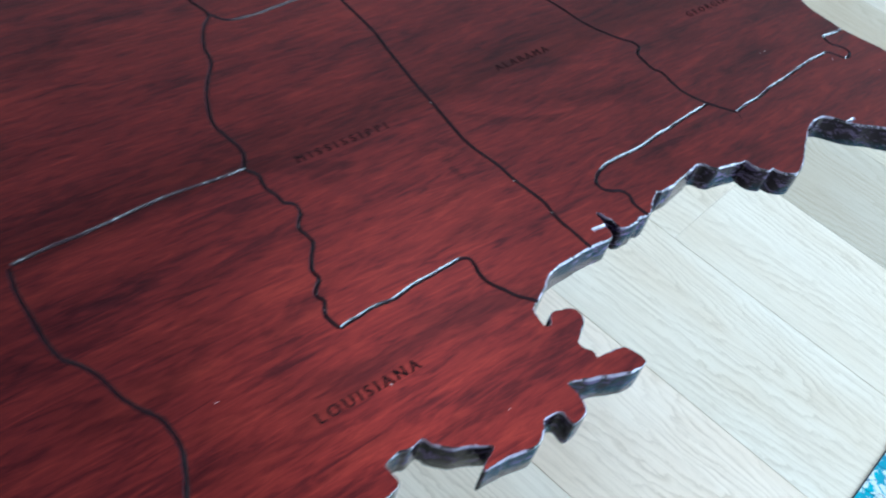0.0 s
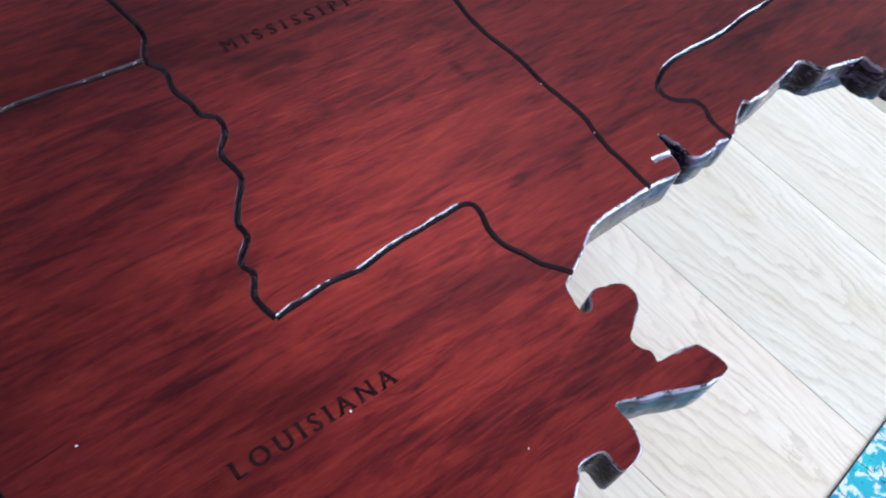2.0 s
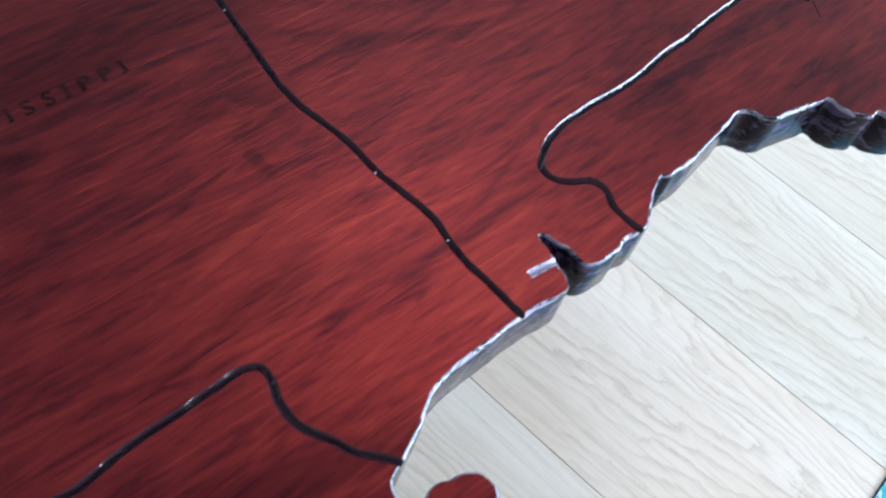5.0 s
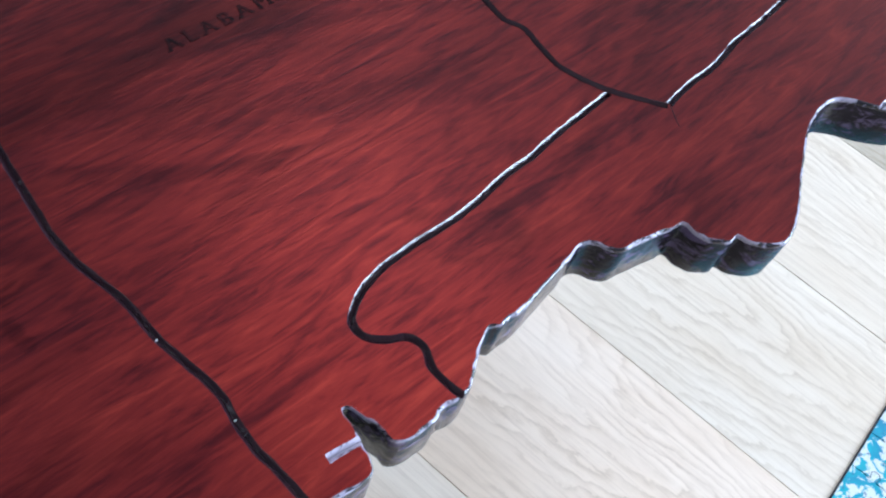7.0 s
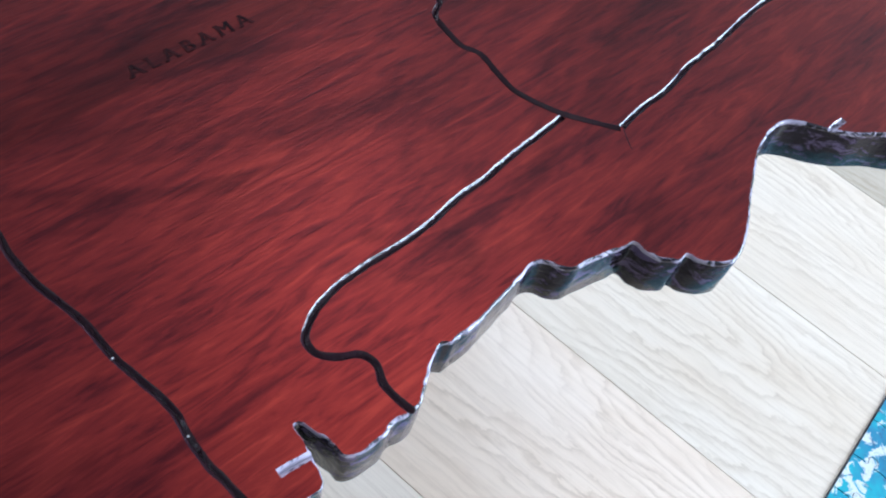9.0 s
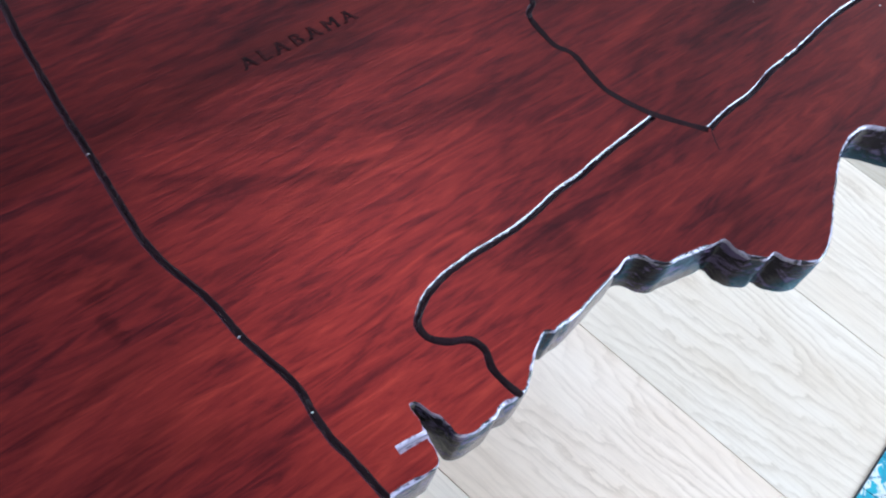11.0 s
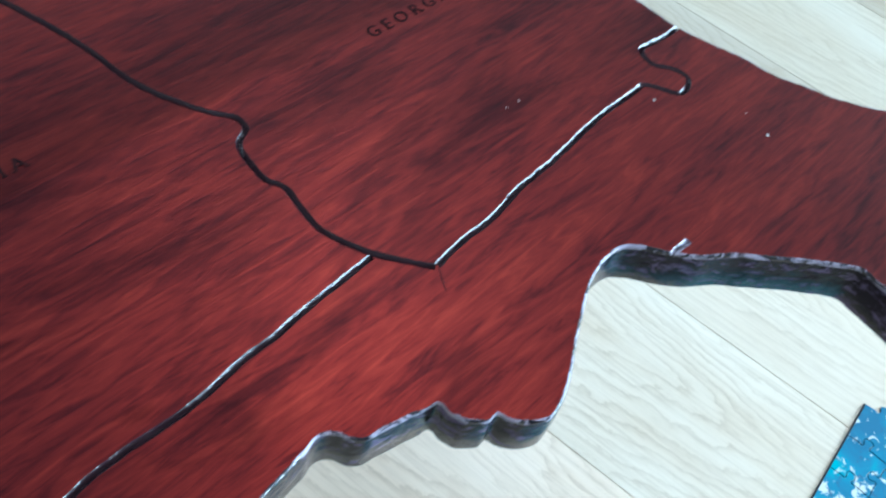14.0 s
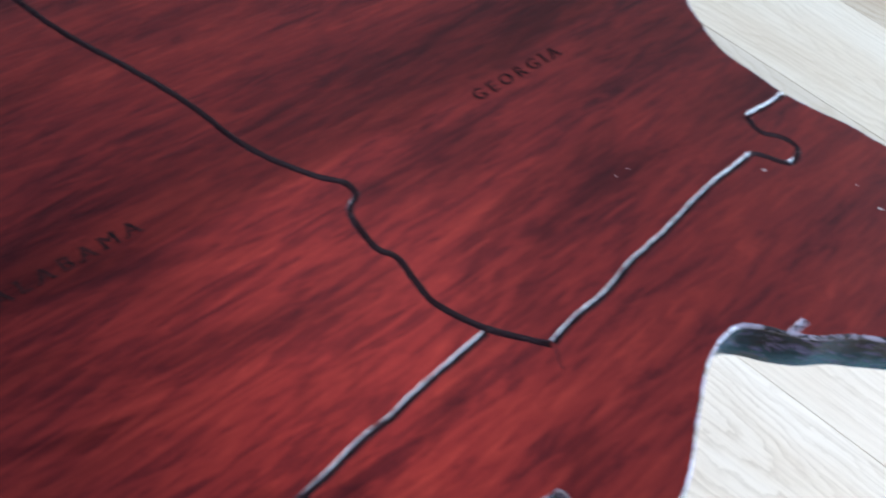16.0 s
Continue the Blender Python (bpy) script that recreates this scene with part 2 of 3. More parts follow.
# ---- mesh helpers ----
def part(name, bm, material, parent=None, label="", smooth=False):
    me = bpy.data.meshes.new(name)
    bm.to_mesh(me)
    bm.free()
    for m in material if isinstance(material, (list, tuple)) else [material]:
        me.materials.append(m)
    if smooth:
        me.shade_smooth()
    ob = new(name, me)
    ob.parent = parent
    return tagged(ob, label)


def box(bm, x0, x1, y0, y1, z0, z1):
    made = bmesh.ops.create_cube(bm, size=1)["verts"]
    for v in made:
        v.co = Vector((x0 if v.co.x < 0 else x1, y0 if v.co.y < 0 else y1, z0 if v.co.z < 0 else z1))
    return made


def boxes(*sizes, bevel=0.0):
    bm = bmesh.new()
    for s in sizes:
        box(bm, *s)
    if bevel:
        bmesh.ops.bevel(bm, geom=bm.edges[:], offset=bevel, segments=2, affect="EDGES", profile=0.5)
    return bm


def spline(points, step, closed=False):
    """A smooth line through the points, cut into even steps."""
    pts = [Vector((x, y)) for x, y in points]
    n = len(pts)
    fine = []
    for i in range(n if closed else n - 1):
        p0 = pts[i - 1] if closed or i else pts[0] * 2 - pts[1]
        p1, p2 = pts[i], pts[(i + 1) % n]
        p3 = pts[(i + 2) % n] if closed or i + 2 < n else p2 * 2 - p1
        d0, d1, d2 = (max((b - a).length, 1e-6) ** 0.5 for a, b in ((p0, p1), (p1, p2), (p2, p3)))
        m1 = (p1 - p0) / d0 - (p2 - p0) / (d0 + d1) + (p2 - p1) / d1
        m2 = (p2 - p1) / d1 - (p3 - p1) / (d1 + d2) + (p3 - p2) / d2
        m1, m2 = m1 * d1, m2 * d1
        k = max(2, int((p2 - p1).length / step * 3))
        for j in range(k):
            s = j / k
            fine.append(p1 * (2 * s**3 - 3 * s**2 + 1) + m1 * (s**3 - 2 * s**2 + s) + p2 * (3 * s**2 - 2 * s**3) + m2 * (s**3 - s**2))
    fine.append(pts[0] if closed else pts[-1])
    run = [0.0]
    for a, b in zip(fine, fine[1:]):
        run.append(run[-1] + (b - a).length)
    count = max(2, round(run[-1] / step))
    at = np.linspace(0, run[-1], count + 1)
    xs = np.interp(at, run, [p.x for p in fine])
    ys = np.interp(at, run, [p.y for p in fine])
    out = [Vector((float(x), float(y))) for x, y in zip(xs, ys)]
    return out[:-1] if closed else out


# ---- the setting ----
def room():
    th = 0.18
    floor = tagged(new("floor"), "pale oak laminate floor with long narrow-jointed boards", "floor", kind="structure")
    floor.matrix_world = ROOM
    part("subfloor", boxes((U0 - th, U1 + th, V0 - th, V1 + th, -0.12, -0.0035)), SUBFLOOR, floor)
    for name, s in (("wall_west", (U0 - th, U0, V0 - th, V1 + th, 0, CEIL)), ("wall_north", (U0, U1, V1, V1 + th, 0, CEIL)),
                    ("wall_south", (U0, U1, V0 - th, V0, 0, CEIL))):
        w = part(name, boxes(s), WALL)
        w.matrix_world = ROOM
        tagged(w, "plain grey painted room wall", "wall", kind="structure")
    w = part("wall_east", boxes((U1, U1 + th, V0 - th, WIN_V0, 0, CEIL), (U1, U1 + th, WIN_V1, V1 + th, 0, CEIL),
                                (U1, U1 + th, WIN_V0, WIN_V1, 0, WIN_Z0), (U1, U1 + th, WIN_V0, WIN_V1, WIN_Z1, CEIL)), WALL)
    w.matrix_world = ROOM
    tagged(w, "grey painted wall with a wide window opening", "wall", kind="structure")
    # the ceiling is left open for the added rooflight
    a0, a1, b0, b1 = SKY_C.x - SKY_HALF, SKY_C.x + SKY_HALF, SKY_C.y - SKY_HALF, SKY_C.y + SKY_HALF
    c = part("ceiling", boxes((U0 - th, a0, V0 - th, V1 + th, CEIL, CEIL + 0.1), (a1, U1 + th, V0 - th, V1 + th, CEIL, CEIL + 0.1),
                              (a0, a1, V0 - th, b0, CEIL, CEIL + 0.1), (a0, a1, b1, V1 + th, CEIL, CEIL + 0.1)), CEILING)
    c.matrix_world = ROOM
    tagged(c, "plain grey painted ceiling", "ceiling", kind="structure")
    win = tagged(new("window_1"), "wide white framed window with clear glass", "window", kind="structure")
    win.matrix_world = ROOM
    f = 0.06
    part("window_frame", boxes((U1 + 0.11, U1 + 0.16, WIN_V0, WIN_V0 + f, WIN_Z0, WIN_Z1), (U1 + 0.11, U1 + 0.16, WIN_V1 - f, WIN_V1, WIN_Z0, WIN_Z1),
                               (U1 + 0.11, U1 + 0.16, WIN_V0 + f, WIN_V1 - f, WIN_Z0, WIN_Z0 + f),
                               (U1 + 0.11, U1 + 0.16, WIN_V0 + f, WIN_V1 - f, WIN_Z1 - f, WIN_Z1)), FRAME, win)
    pane = part("pane", boxes((U1 + 0.13, U1 + 0.136, WIN_V0 + f, WIN_V1 - f, WIN_Z0 + f, WIN_Z1 - f)), GLASS, win)
    pane.visible_shadow = False
    # frame and glass of the added rooflight, which stays out of view
    roof = tagged(new("window_2"), "added unseen square rooflight with white frame and clear glass", "window", kind="structure")
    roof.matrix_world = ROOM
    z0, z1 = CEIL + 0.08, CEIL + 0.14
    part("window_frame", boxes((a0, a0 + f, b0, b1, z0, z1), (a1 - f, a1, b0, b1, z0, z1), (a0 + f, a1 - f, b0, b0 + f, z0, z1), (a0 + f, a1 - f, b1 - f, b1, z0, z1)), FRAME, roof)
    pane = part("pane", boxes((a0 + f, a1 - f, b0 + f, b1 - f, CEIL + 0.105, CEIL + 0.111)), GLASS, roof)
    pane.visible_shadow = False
    return floor


floor = room()

# ---- the map table ----
# all lines of the map in millimetres
RIVER = [
    (-90, 470), (-80, 440), (-70.5, 420.8), (-59.9, 411.7), (-60.2, 399.9), (-57.3, 384.9), (-52.6, 375.1), (-52.1, 358.5), (-49.2, 343.1),
    (-44.5, 331.8), (-37.2, 324.7), (-30, 317.1), (-27.6, 307.3), (-21.9, 304.7), (-18.1, 297.8), (-12.7, 294), (-9.1, 290.3), (-4.7,
    290.2), (-1.8, 285.6), (-1.7, 277.3), (2, 273.7), (4.9, 270.3), (5.1, 261.6), (6, 255), (9, 251.4), (8.2, 245.6), (8.6, 242.5), (11.7,
    240.6), (12.9, 233.8), (15.2, 231.1), (19.2, 227.9),
]
TENNESSEE_LINE = [
    (-59.9, 411.7), (-50.6, 409.4), (-40.2, 415.5), (-19.3, 434.8), (20, 470),
]
ARKANSAS_LINE = [
    (-27.1, 308), (-39.4, 298.3), (-56.2, 286.1), (-71.6, 272.1), (-84.3, 260), (-96.7, 249.7), (-106.9, 239.5),
]
SABINE = [
    (-107.1, 238), (-100.9, 226.7), (-91.8, 215), (-84.5, 205.9), (-78.3, 200.5), (-69.9, 198), (-63.2, 194.1), (-56.1, 187.9), (-47.4,
    183.1), (-40.2, 180.5), (-35.4, 175.5), (-31.6, 170.3), (-28.7, 162), (-26.6, 151.8), (-25, 140), (-19, 128), (-16, 118),
]
PEARL = [
    (19.2, 227.9), (25, 233.9), (32.6, 240.9), (40.6, 246.3), (47.4, 253.9), (56, 261.2), (61.9, 266.5), (67.6, 271.4), (71.1, 272.1),
    (73.4, 269.6), (75.7, 264.3), (80.2, 259.7), (86.3, 257.2), (90.9, 255), (97, 254), (100.8, 253),
]
MOBILE_LINE = [
    (-20, 474), (5.4, 441.6), (24.4, 417.6), (30.8, 406.3), (38.7, 393.8), (47.9, 379.3), (54.4, 369.9), (62.3, 357.8), (72.5, 343.7),
    (86.3, 332.1), (94.3, 323.2), (102.4, 316.3), (107.6, 311.2), (110.9, 305.7), (115.3, 299.8), (120.2, 295), (128, 286.5),
]
CHATTAHOOCHEE = [
    (40, 532), (73.9, 505.2), (86.4, 495.1), (115.5, 477), (128.8, 467), (138.7, 458.1), (148.1, 452.5), (160.4, 447.5), (168.1, 445.9),
    (170.7, 442.7), (169.1, 436.6), (172.3, 430.1), (176.1, 425), (181.2, 422.6), (184.9, 416.7), (189.9, 409.7), (196.3, 405.6), (203.7,
    402.3), (212.7, 400), (219.2, 398.7),
]
PERDIDO = [
    (203, 401.4), (196.2, 395), (185.9, 385.4), (179.5, 378.4), (174.3, 374.1), (169.2, 369), (165, 364.1), (156.3, 356.3), (148.7, 350.6),
    (140, 342.6), (136.4, 337.6), (134.2, 332.1), (133.9, 329.1), (136.1, 326.3), (140.7, 325.4), (146.1, 326.2), (149.4, 324.3), (151.1,
    319.3), (153.6, 316.3), (156.7, 313.3), (159, 312),
]
ST_MARYS = [
    (219.7, 399.3), (227.4, 407.3), (235.9, 414.8), (244.2, 424.5), (250.7, 430.7), (258.5, 438.2), (266.8, 447), (276.4, 456.4), (286.8,
    464.9), (289.6, 467.7), (293.8, 467.2), (298.1, 465.6), (301.7, 465.2), (304.9, 468.5), (305.7, 471.9), (303.8, 474.1), (300.4, 475.8),
    (295.9, 476.7), (293.6, 479), (292.6, 483.1), (298.3, 487.3), (304.1, 491.6), (307.9, 495.1), (311, 497.5),
]
COAST_DELTA = [
    (6, 139), (20, 148), (35.6, 153.6), (41.3, 158.4), (44.7, 164.1), (43, 166.5), (41, 168.1), (39.4, 170.8), (41.8, 173.7), (44.8, 176.3),
    (47.8, 177.1), (52.5, 182.5), (55.4, 180.7), (60.2, 179.6), (64.4, 179.4), (69.7, 180.9), (74.4, 181.8), (79.1, 182.3), (78.6, 180.4),
    (76.3, 176.2), (75.1, 172), (80.1, 175), (88.8, 180.3), (95.4, 183.6), (97.6, 186.7), (99.3, 191.7), (99.5, 195.4), (101.2, 197.6),
    (106.1, 199.9), (108, 198.4), (110.9, 195.5), (113.8, 197.6), (116.6, 200.9), (116.7, 204.2), (115.2, 207.9), (111.5, 211.8), (110.4,
    213),
]
COAST_BIRDFOOT = [
    (111.1, 214.4), (119.6, 216.6), (127.3, 219.1), (135.2, 221.3), (140.1, 223.8), (144.7, 228.5), (142.8, 231.1), (138.6, 234.2), (136.3,
    234.9), (132.3, 233.4), (126.4, 229.6), (123.5, 228), (123, 229.5), (122, 230.9), (118.3, 232), (116.5, 234.2), (117.8, 238.3), (119.9,
    244.3), (119.9, 247.6), (117.8, 250.7), (115.6, 251.9), (112.4, 251.3), (109.9, 249.9), (106.7, 248.8), (105.3, 246.4), (105.5, 242.8),
    (104.3, 240.7), (102.6, 240.8), (100.9, 242.9), (99.9, 245.4), (98.7, 248.8),
]
COAST_SOUND = [
    (99.9, 251.5), (101.3, 253.9), (103.2, 258), (104.7, 261.7), (105.9, 265.4), (106.7, 267.7), (110.1, 272.4), (113.7, 275.8), (119.1,
    280.4), (124.6, 285.2), (130.2, 289.6),
]
COAST_BAY = [
    (138.1, 295.1), (138.3, 296.7), (137.3, 299.5), (136.4, 301), (135.8, 302.6), (134, 305.6), (132.1, 308.2), (132, 309.3), (133.3,
    309.6), (135, 308.4), (137.3, 306.6), (139.4, 305.1), (141, 304.1), (141.8, 302.7), (143.2, 302.1), (145.2, 302.5), (147.6, 303.9),
    (151.7, 307.2), (152.7, 309), (154.5, 310.8), (156.5, 311.6), (159.4, 314.1), (160.3, 317), (161.2, 320), (162.3, 324.4), (163.6,
    327.5), (165.2, 329.7), (166.9, 329.5), (170, 332),
]
COAST_PANHANDLE = [
    (171.5, 332.9), (176.3, 337.7), (179.6, 341.5), (184, 346.4), (186.6, 349.5), (188.5, 352.2), (190.5, 353.2), (193.2, 353.1), (196,
    351.7), (199.1, 351.4), (202.4, 353.1), (209.3, 356.7), (213.7, 359), (216.8, 360.8), (217.9, 360.1), (219.1, 358.1), (220.8, 356.9),
    (222.7, 355.8), (225.8, 355.6), (228.6, 356), (230.7, 357.8), (232.5, 356.7), (234.7, 355.7), (237.9, 355.1),
]
COAST_BEND = [
    (244, 356.8), (247, 360.5), (250, 366.8), (252.8, 375), (256, 383.8), (258.6, 391), (261.3, 396.3), (265.2, 401.6), (269, 405), (272.3,
    406.3), (277.1, 406.1), (283.3, 404.8), (288, 404), (294.4, 403.6), (303, 404.5), (311.2, 404), (321.2, 403.4), (331.2, 402.4), (337.1,
    401.7), (341, 400.5), (344.5, 395.8), (348.9, 389.8), (357, 377), (373, 352), (392, 332), (405, 326), (413, 334), (410, 360), (402,
    392), (394, 420), (386, 445),
]
COAST_ATLANTIC = [
    (376.2, 461.6), (367.2, 463.5), (363.6, 464.7), (354.6, 467.4), (346, 471.7), (337.2, 475.5), (329.2, 481.9), (317.2, 489), (307.8,
    495.4), (298.9, 504.4), (292.3, 511.1), (288.6, 517.9), (287, 523.9), (284, 536), (285, 552),
]

# the rest of the country's outline, in degrees west and north
REST = [
    (79.6, 32.9), (78.0, 33.9), (75.6, 35.2), (76.0, 36.9), (75.0, 38.5), (74.0, 40.3), (70.2, 41.7), (70.8, 42.6), (67.2, 44.8), (68.2, 47.2), (71.2, 45.2),
    (75.0, 45.0), (76.3, 43.6), (79.0, 42.9), (83.2, 41.7), (82.6, 43.2), (84.4, 46.2), (88.0, 47.2), (91.8, 46.8), (90.5, 48.1), (95.0, 49.0), (109.0, 49.0),
    (122.8, 49.0), (124.5, 48.2), (124.1, 44.0), (124.3, 40.4), (122.3, 37.4), (120.4, 34.5), (117.1, 32.6), (114.8, 32.5), (111.0, 31.4), (108.2, 31.5),
    (106.4, 31.8), (103.0, 29.1), (101.2, 29.8), (99.4, 27.5), (97.3, 26.1), (97.1, 27.9), (94.9, 29.2),
]


def plan(west, north):
    e, n = (91.6 - west) * 39.0, (north - 31.0) * 46.6
    return 19.2 + 0.777 * e - 0.629 * n, 227.9 + 0.629 * e + 0.777 * n


coast_line = COAST_DELTA + COAST_BIRDFOOT + COAST_SOUND + COAST_BAY + COAST_PANHANDLE + COAST_BEND + COAST_ATLANTIC + [plan(*p) for p in REST]


def table_board(outline):
    """The sawn board: a rounded arris round the top, slightly uneven sawn sides."""
    pts = [p * 0.001 for p in spline(outline, 1.2, True)]
    n = len(pts)
    area = sum(a.x * b.y - b.x * a.y for a, b in zip(pts, pts[1:] + pts[:1]))
    side = 1 if area > 0 else -1
    normal = []
    for i in range(n):
        d = (pts[(i + 1) % n] - pts[i - 1]).normalized()
        normal.append(Vector((d.y, -d.x)) * side)
    pts = [p + d * (0.00020 * noise.noise(Vector((p.x * 230, p.y * 230, 5.0))) + 0.00012 * noise.noise(Vector((p.x * 520, p.y * 520, 9.0)))) for p, d in zip(pts, normal)]
    rings = ((-0.0008, 0.0), (-0.00045, -0.0001), (-0.00018, -0.00036), (-0.00004, -0.0007), (0.0, -0.0012), (0.00015, -THICK * 0.5), (0.0, -THICK + 0.0006), (-0.0005, -THICK))
    # the arris narrows in the tightest bends, where its inner line would meet itself
    bend = [(normal[i - 2] - normal[(i + 2) % n]).length for i in range(n)]
    tight = [max(bend[(i + j) % n] for j in range(-3, 4)) for i in range(n)]
    ease = [max(0.25, min(1.0, 1.6 - t)) for t in tight]
    bm = bmesh.new()
    loops = []
    for k, (out, down) in enumerate(rings):
        loop = []
        for p, d in zip(pts, normal):
            rough = 0.00012 * noise.noise(Vector((p.x * 260, p.y * 260, down * 120))) if k > 2 else 0.00022 * noise.noise(Vector((p.x * 430, p.y * 430, 0)))
            q = p + d * (out * ease[len(loop)] + rough * ease[len(loop)])
            loop.append(bm.verts.new((q.x, q.y, TOP + down)))
        loops.append(loop)
    for k, (a, b) in enumerate(zip(loops, loops[1:])):
        for i in range(n):
            f = bm.faces.new((a[i - 1], a[i], b[i], b[i - 1]))
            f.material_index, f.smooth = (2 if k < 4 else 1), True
    bm.faces.new(loops[0])
    under = bm.faces.new(loops[-1])
    under.material_index = 1
    bmesh.ops.recalc_face_normals(bm, faces=bm.faces[:])
    return bm


# half the section of the routing bit, from above the surface down to its blunt tip
BIT = ((1.42, 0.32), (1.12, 0.02), (0.80, -0.30), (0.48, -0.68), (0.20, -1.02))


def groove_cutter(line, size, index):
    """A pointed bit swept along a border line; what it takes from the board is the routed groove."""
    # the whole line is shifted a little south to fit the camera's view
    pts = [p * 0.001 + Vector((0.0001, -0.0003)) for p in spline(line, 1.1)]
    section = BIT + ((0.0, -1.30),) + tuple((-x, z) for x, z in reversed(BIT))
    bm = bmesh.new()
    loops = []
    for i, p in enumerate(pts):
        d = (pts[min(i + 1, len(pts) - 1)] - pts[max(i - 1, 0)]).normalized()
        across = Vector((-d.y, d.x))
        wob = 1 + 0.16 * noise.noise(Vector((p.x * 330, p.y * 330, 3.1 * index)))
        sway = across * 0.00020 * noise.noise(Vector((p.x * 210, p.y * 210, 7.7)))
        loop = []
        for x, z in section:
            q = p + sway + across * (x * 0.001 * size * wob)
            loop.append(bm.verts.new((q.x, q.y, TOP + z * 0.001 * size * wob)))
        loops.append(loop)
    for a, b in zip(loops, loops[1:]):
        for k in range(len(section)):
            bm.faces.new((a[k - 1], a[k], b[k], b[k - 1]))
    bm.faces.new(loops[0])
    bm.faces.new(loops[-1][::-1])
    bmesh.ops.recalc_face_normals(bm, faces=bm.faces[:])
    for f in bm.faces:
        f.material_index = index
    return bm


GROOVES = [RIVER, TENNESSEE_LINE, ARKANSAS_LINE, SABINE, PEARL, MOBILE_LINE, CHATTAHOOCHEE, PERDIDO, ST_MARYS,
           [(137.5, 304.0), (133.5, 301.4), (129.0, 298.4)], [(283.2, 402.6), (287.0, 406.4), (290.8, 409.2)],
           [(220.0, 399.0), (220.5, 395.0), (221.2, 391.8)]]

# the short cuts that start at the coast
NICKS = (9, 10)


def carve(board):
    """Cuts each groove and hands its painted channel to a part of its own."""
    slots = [WOOD, EDGE, RIM] + [NICK if k in NICKS else GROOVE for k in range(len(GROOVES))]
    for m in slots[3:]:
        board.data.materials.append(m)
    for k, line in enumerate(GROOVES):
        cm = bpy.data.meshes.new("cutter")
        bm = groove_cutter(line, 0.15 if k == len(GROOVES) - 1 else 0.92, k + 3)
        bm.to_mesh(cm)
        bm.free()
        for m in slots:
            cm.materials.append(m)
        cutter = new("cutter", cm)
        mod = board.modifiers.new("cut", "BOOLEAN")
        mod.operation, mod.solver, mod.object = "DIFFERENCE", "EXACT", cutter
        bpy.context.view_layer.update()
        done = bpy.data.meshes.new_from_object(board.evaluated_get(bpy.context.evaluated_depsgraph_get()))
        board.modifiers.clear()
        board.data = done
        bpy.data.objects.remove(cutter)
        bpy.data.meshes.remove(cm)
    full = board.data
    for k in range(len(GROOVES)):
        bm = bmesh.new()
        bm.from_mesh(full)
        bmesh.ops.delete(bm, geom=[f for f in bm.faces if f.material_index != k + 3], context="FACES")
        for f in bm.faces:
            f.material_index = 0
        if k in NICKS:
            part("edge_nick", bm, NICK, board, "short nick at the coast with its highlight painted in pale")
        else:
            part("border_groove", bm, GROOVE, board, "routed border groove painted glossy black")
    bm = bmesh.new()
    bm.from_mesh(full)
    bmesh.ops.delete(bm, geom=[f for f in bm.faces if f.material_index > 2 or (f.material_index == 0 and f.normal.z < 0.5)], context="FACES")
    bm.to_mesh(full)
    bm.free()
    while len(full.materials) > 3:
        full.materials.pop()


def lettering(word, start, end, size, parent):
    """A printed state name on the board, from the start to the end of its base line."""
    cu = bpy.data.curves.new("lettering", "FONT")
    cu.body, cu.size, cu.extrude, cu.offset, cu.resolution_u = word, size, 0.00008, 0.0, 4
    ob = new("lettering", cu)
    a, b = Vector(start) * 0.001, Vector(end) * 0.001
    bpy.context.view_layer.update()
    w1 = ob.dimensions.x
    cu.space_character = 2.0
    bpy.context.view_layer.update()
    w2 = ob.dimensions.x
    cu.space_character = max(0.8, 1 + ((b - a).length - w1) / max(w2 - w1, 1e-6))
    bpy.context.view_layer.update()
    me = bpy.data.meshes.new_from_object(ob.evaluated_get(bpy.context.evaluated_depsgraph_get()))
    bpy.data.objects.remove(ob)
    bm = bmesh.new()
    bm.from_mesh(me)
    cap = max(v.co.y for v in bm.verts if abs(v.co.x) < (b - a).length * 2)
    level = sorted({round(v.co.y, 6) for v in bm.verts if v.co.y > 0.6 * size})
    tops = max(level, key=lambda y: sum(abs(v.co.y - y) < 1e-6 for v in bm.verts)) if level else cap
    bars = []
    # short cross strokes at the feet and heads of the stems
    for line, up in ((0.0, 1), (tops, -1)):
        xs = sorted({round(v.co.x, 6) for v in bm.verts if abs(v.co.y - line) < 0.006 * size})
        run = []
        for x in xs + [9.0]:
            if run and x - run[-1] > 0.13 * size:
                if 0.05 * size < run[-1] - run[0] < 0.3 * size:
                    bars.append((run[0] - 0.07 * size, run[-1] + 0.07 * size, line, up))
                run = []
            run.append(x)
    # the stems are heavier than the hairlines: a second layer, set a little along the line and a hair higher
    twin = bmesh.ops.duplicate(bm, geom=bm.verts[:] + bm.edges[:] + bm.faces[:])["geom"]
    for v in twin:
        if isinstance(v, bmesh.types.BMVert):
            v.co += Vector((0.045 * size, 0, 0.00002))
    for x0, x1, line, up in bars:
        y0, y1 = sorted((line, line + up * 0.055 * size))
        box(bm, x0, x1, y0, y1, 0.0, 0.00012)
    bm.to_mesh(me)
    bm.free()
    me.materials.clear()
    me.materials.append(INK)
    out = new("lettering", me)
    d = b - a
    out.matrix_world = Matrix.Translation((a.x, a.y, TOP + 0.00008)) @ Matrix.Rotation(math.atan2(d.y, d.x), 4, "Z")
    out.parent = parent
    return tagged(out, "black printed state name " + word)


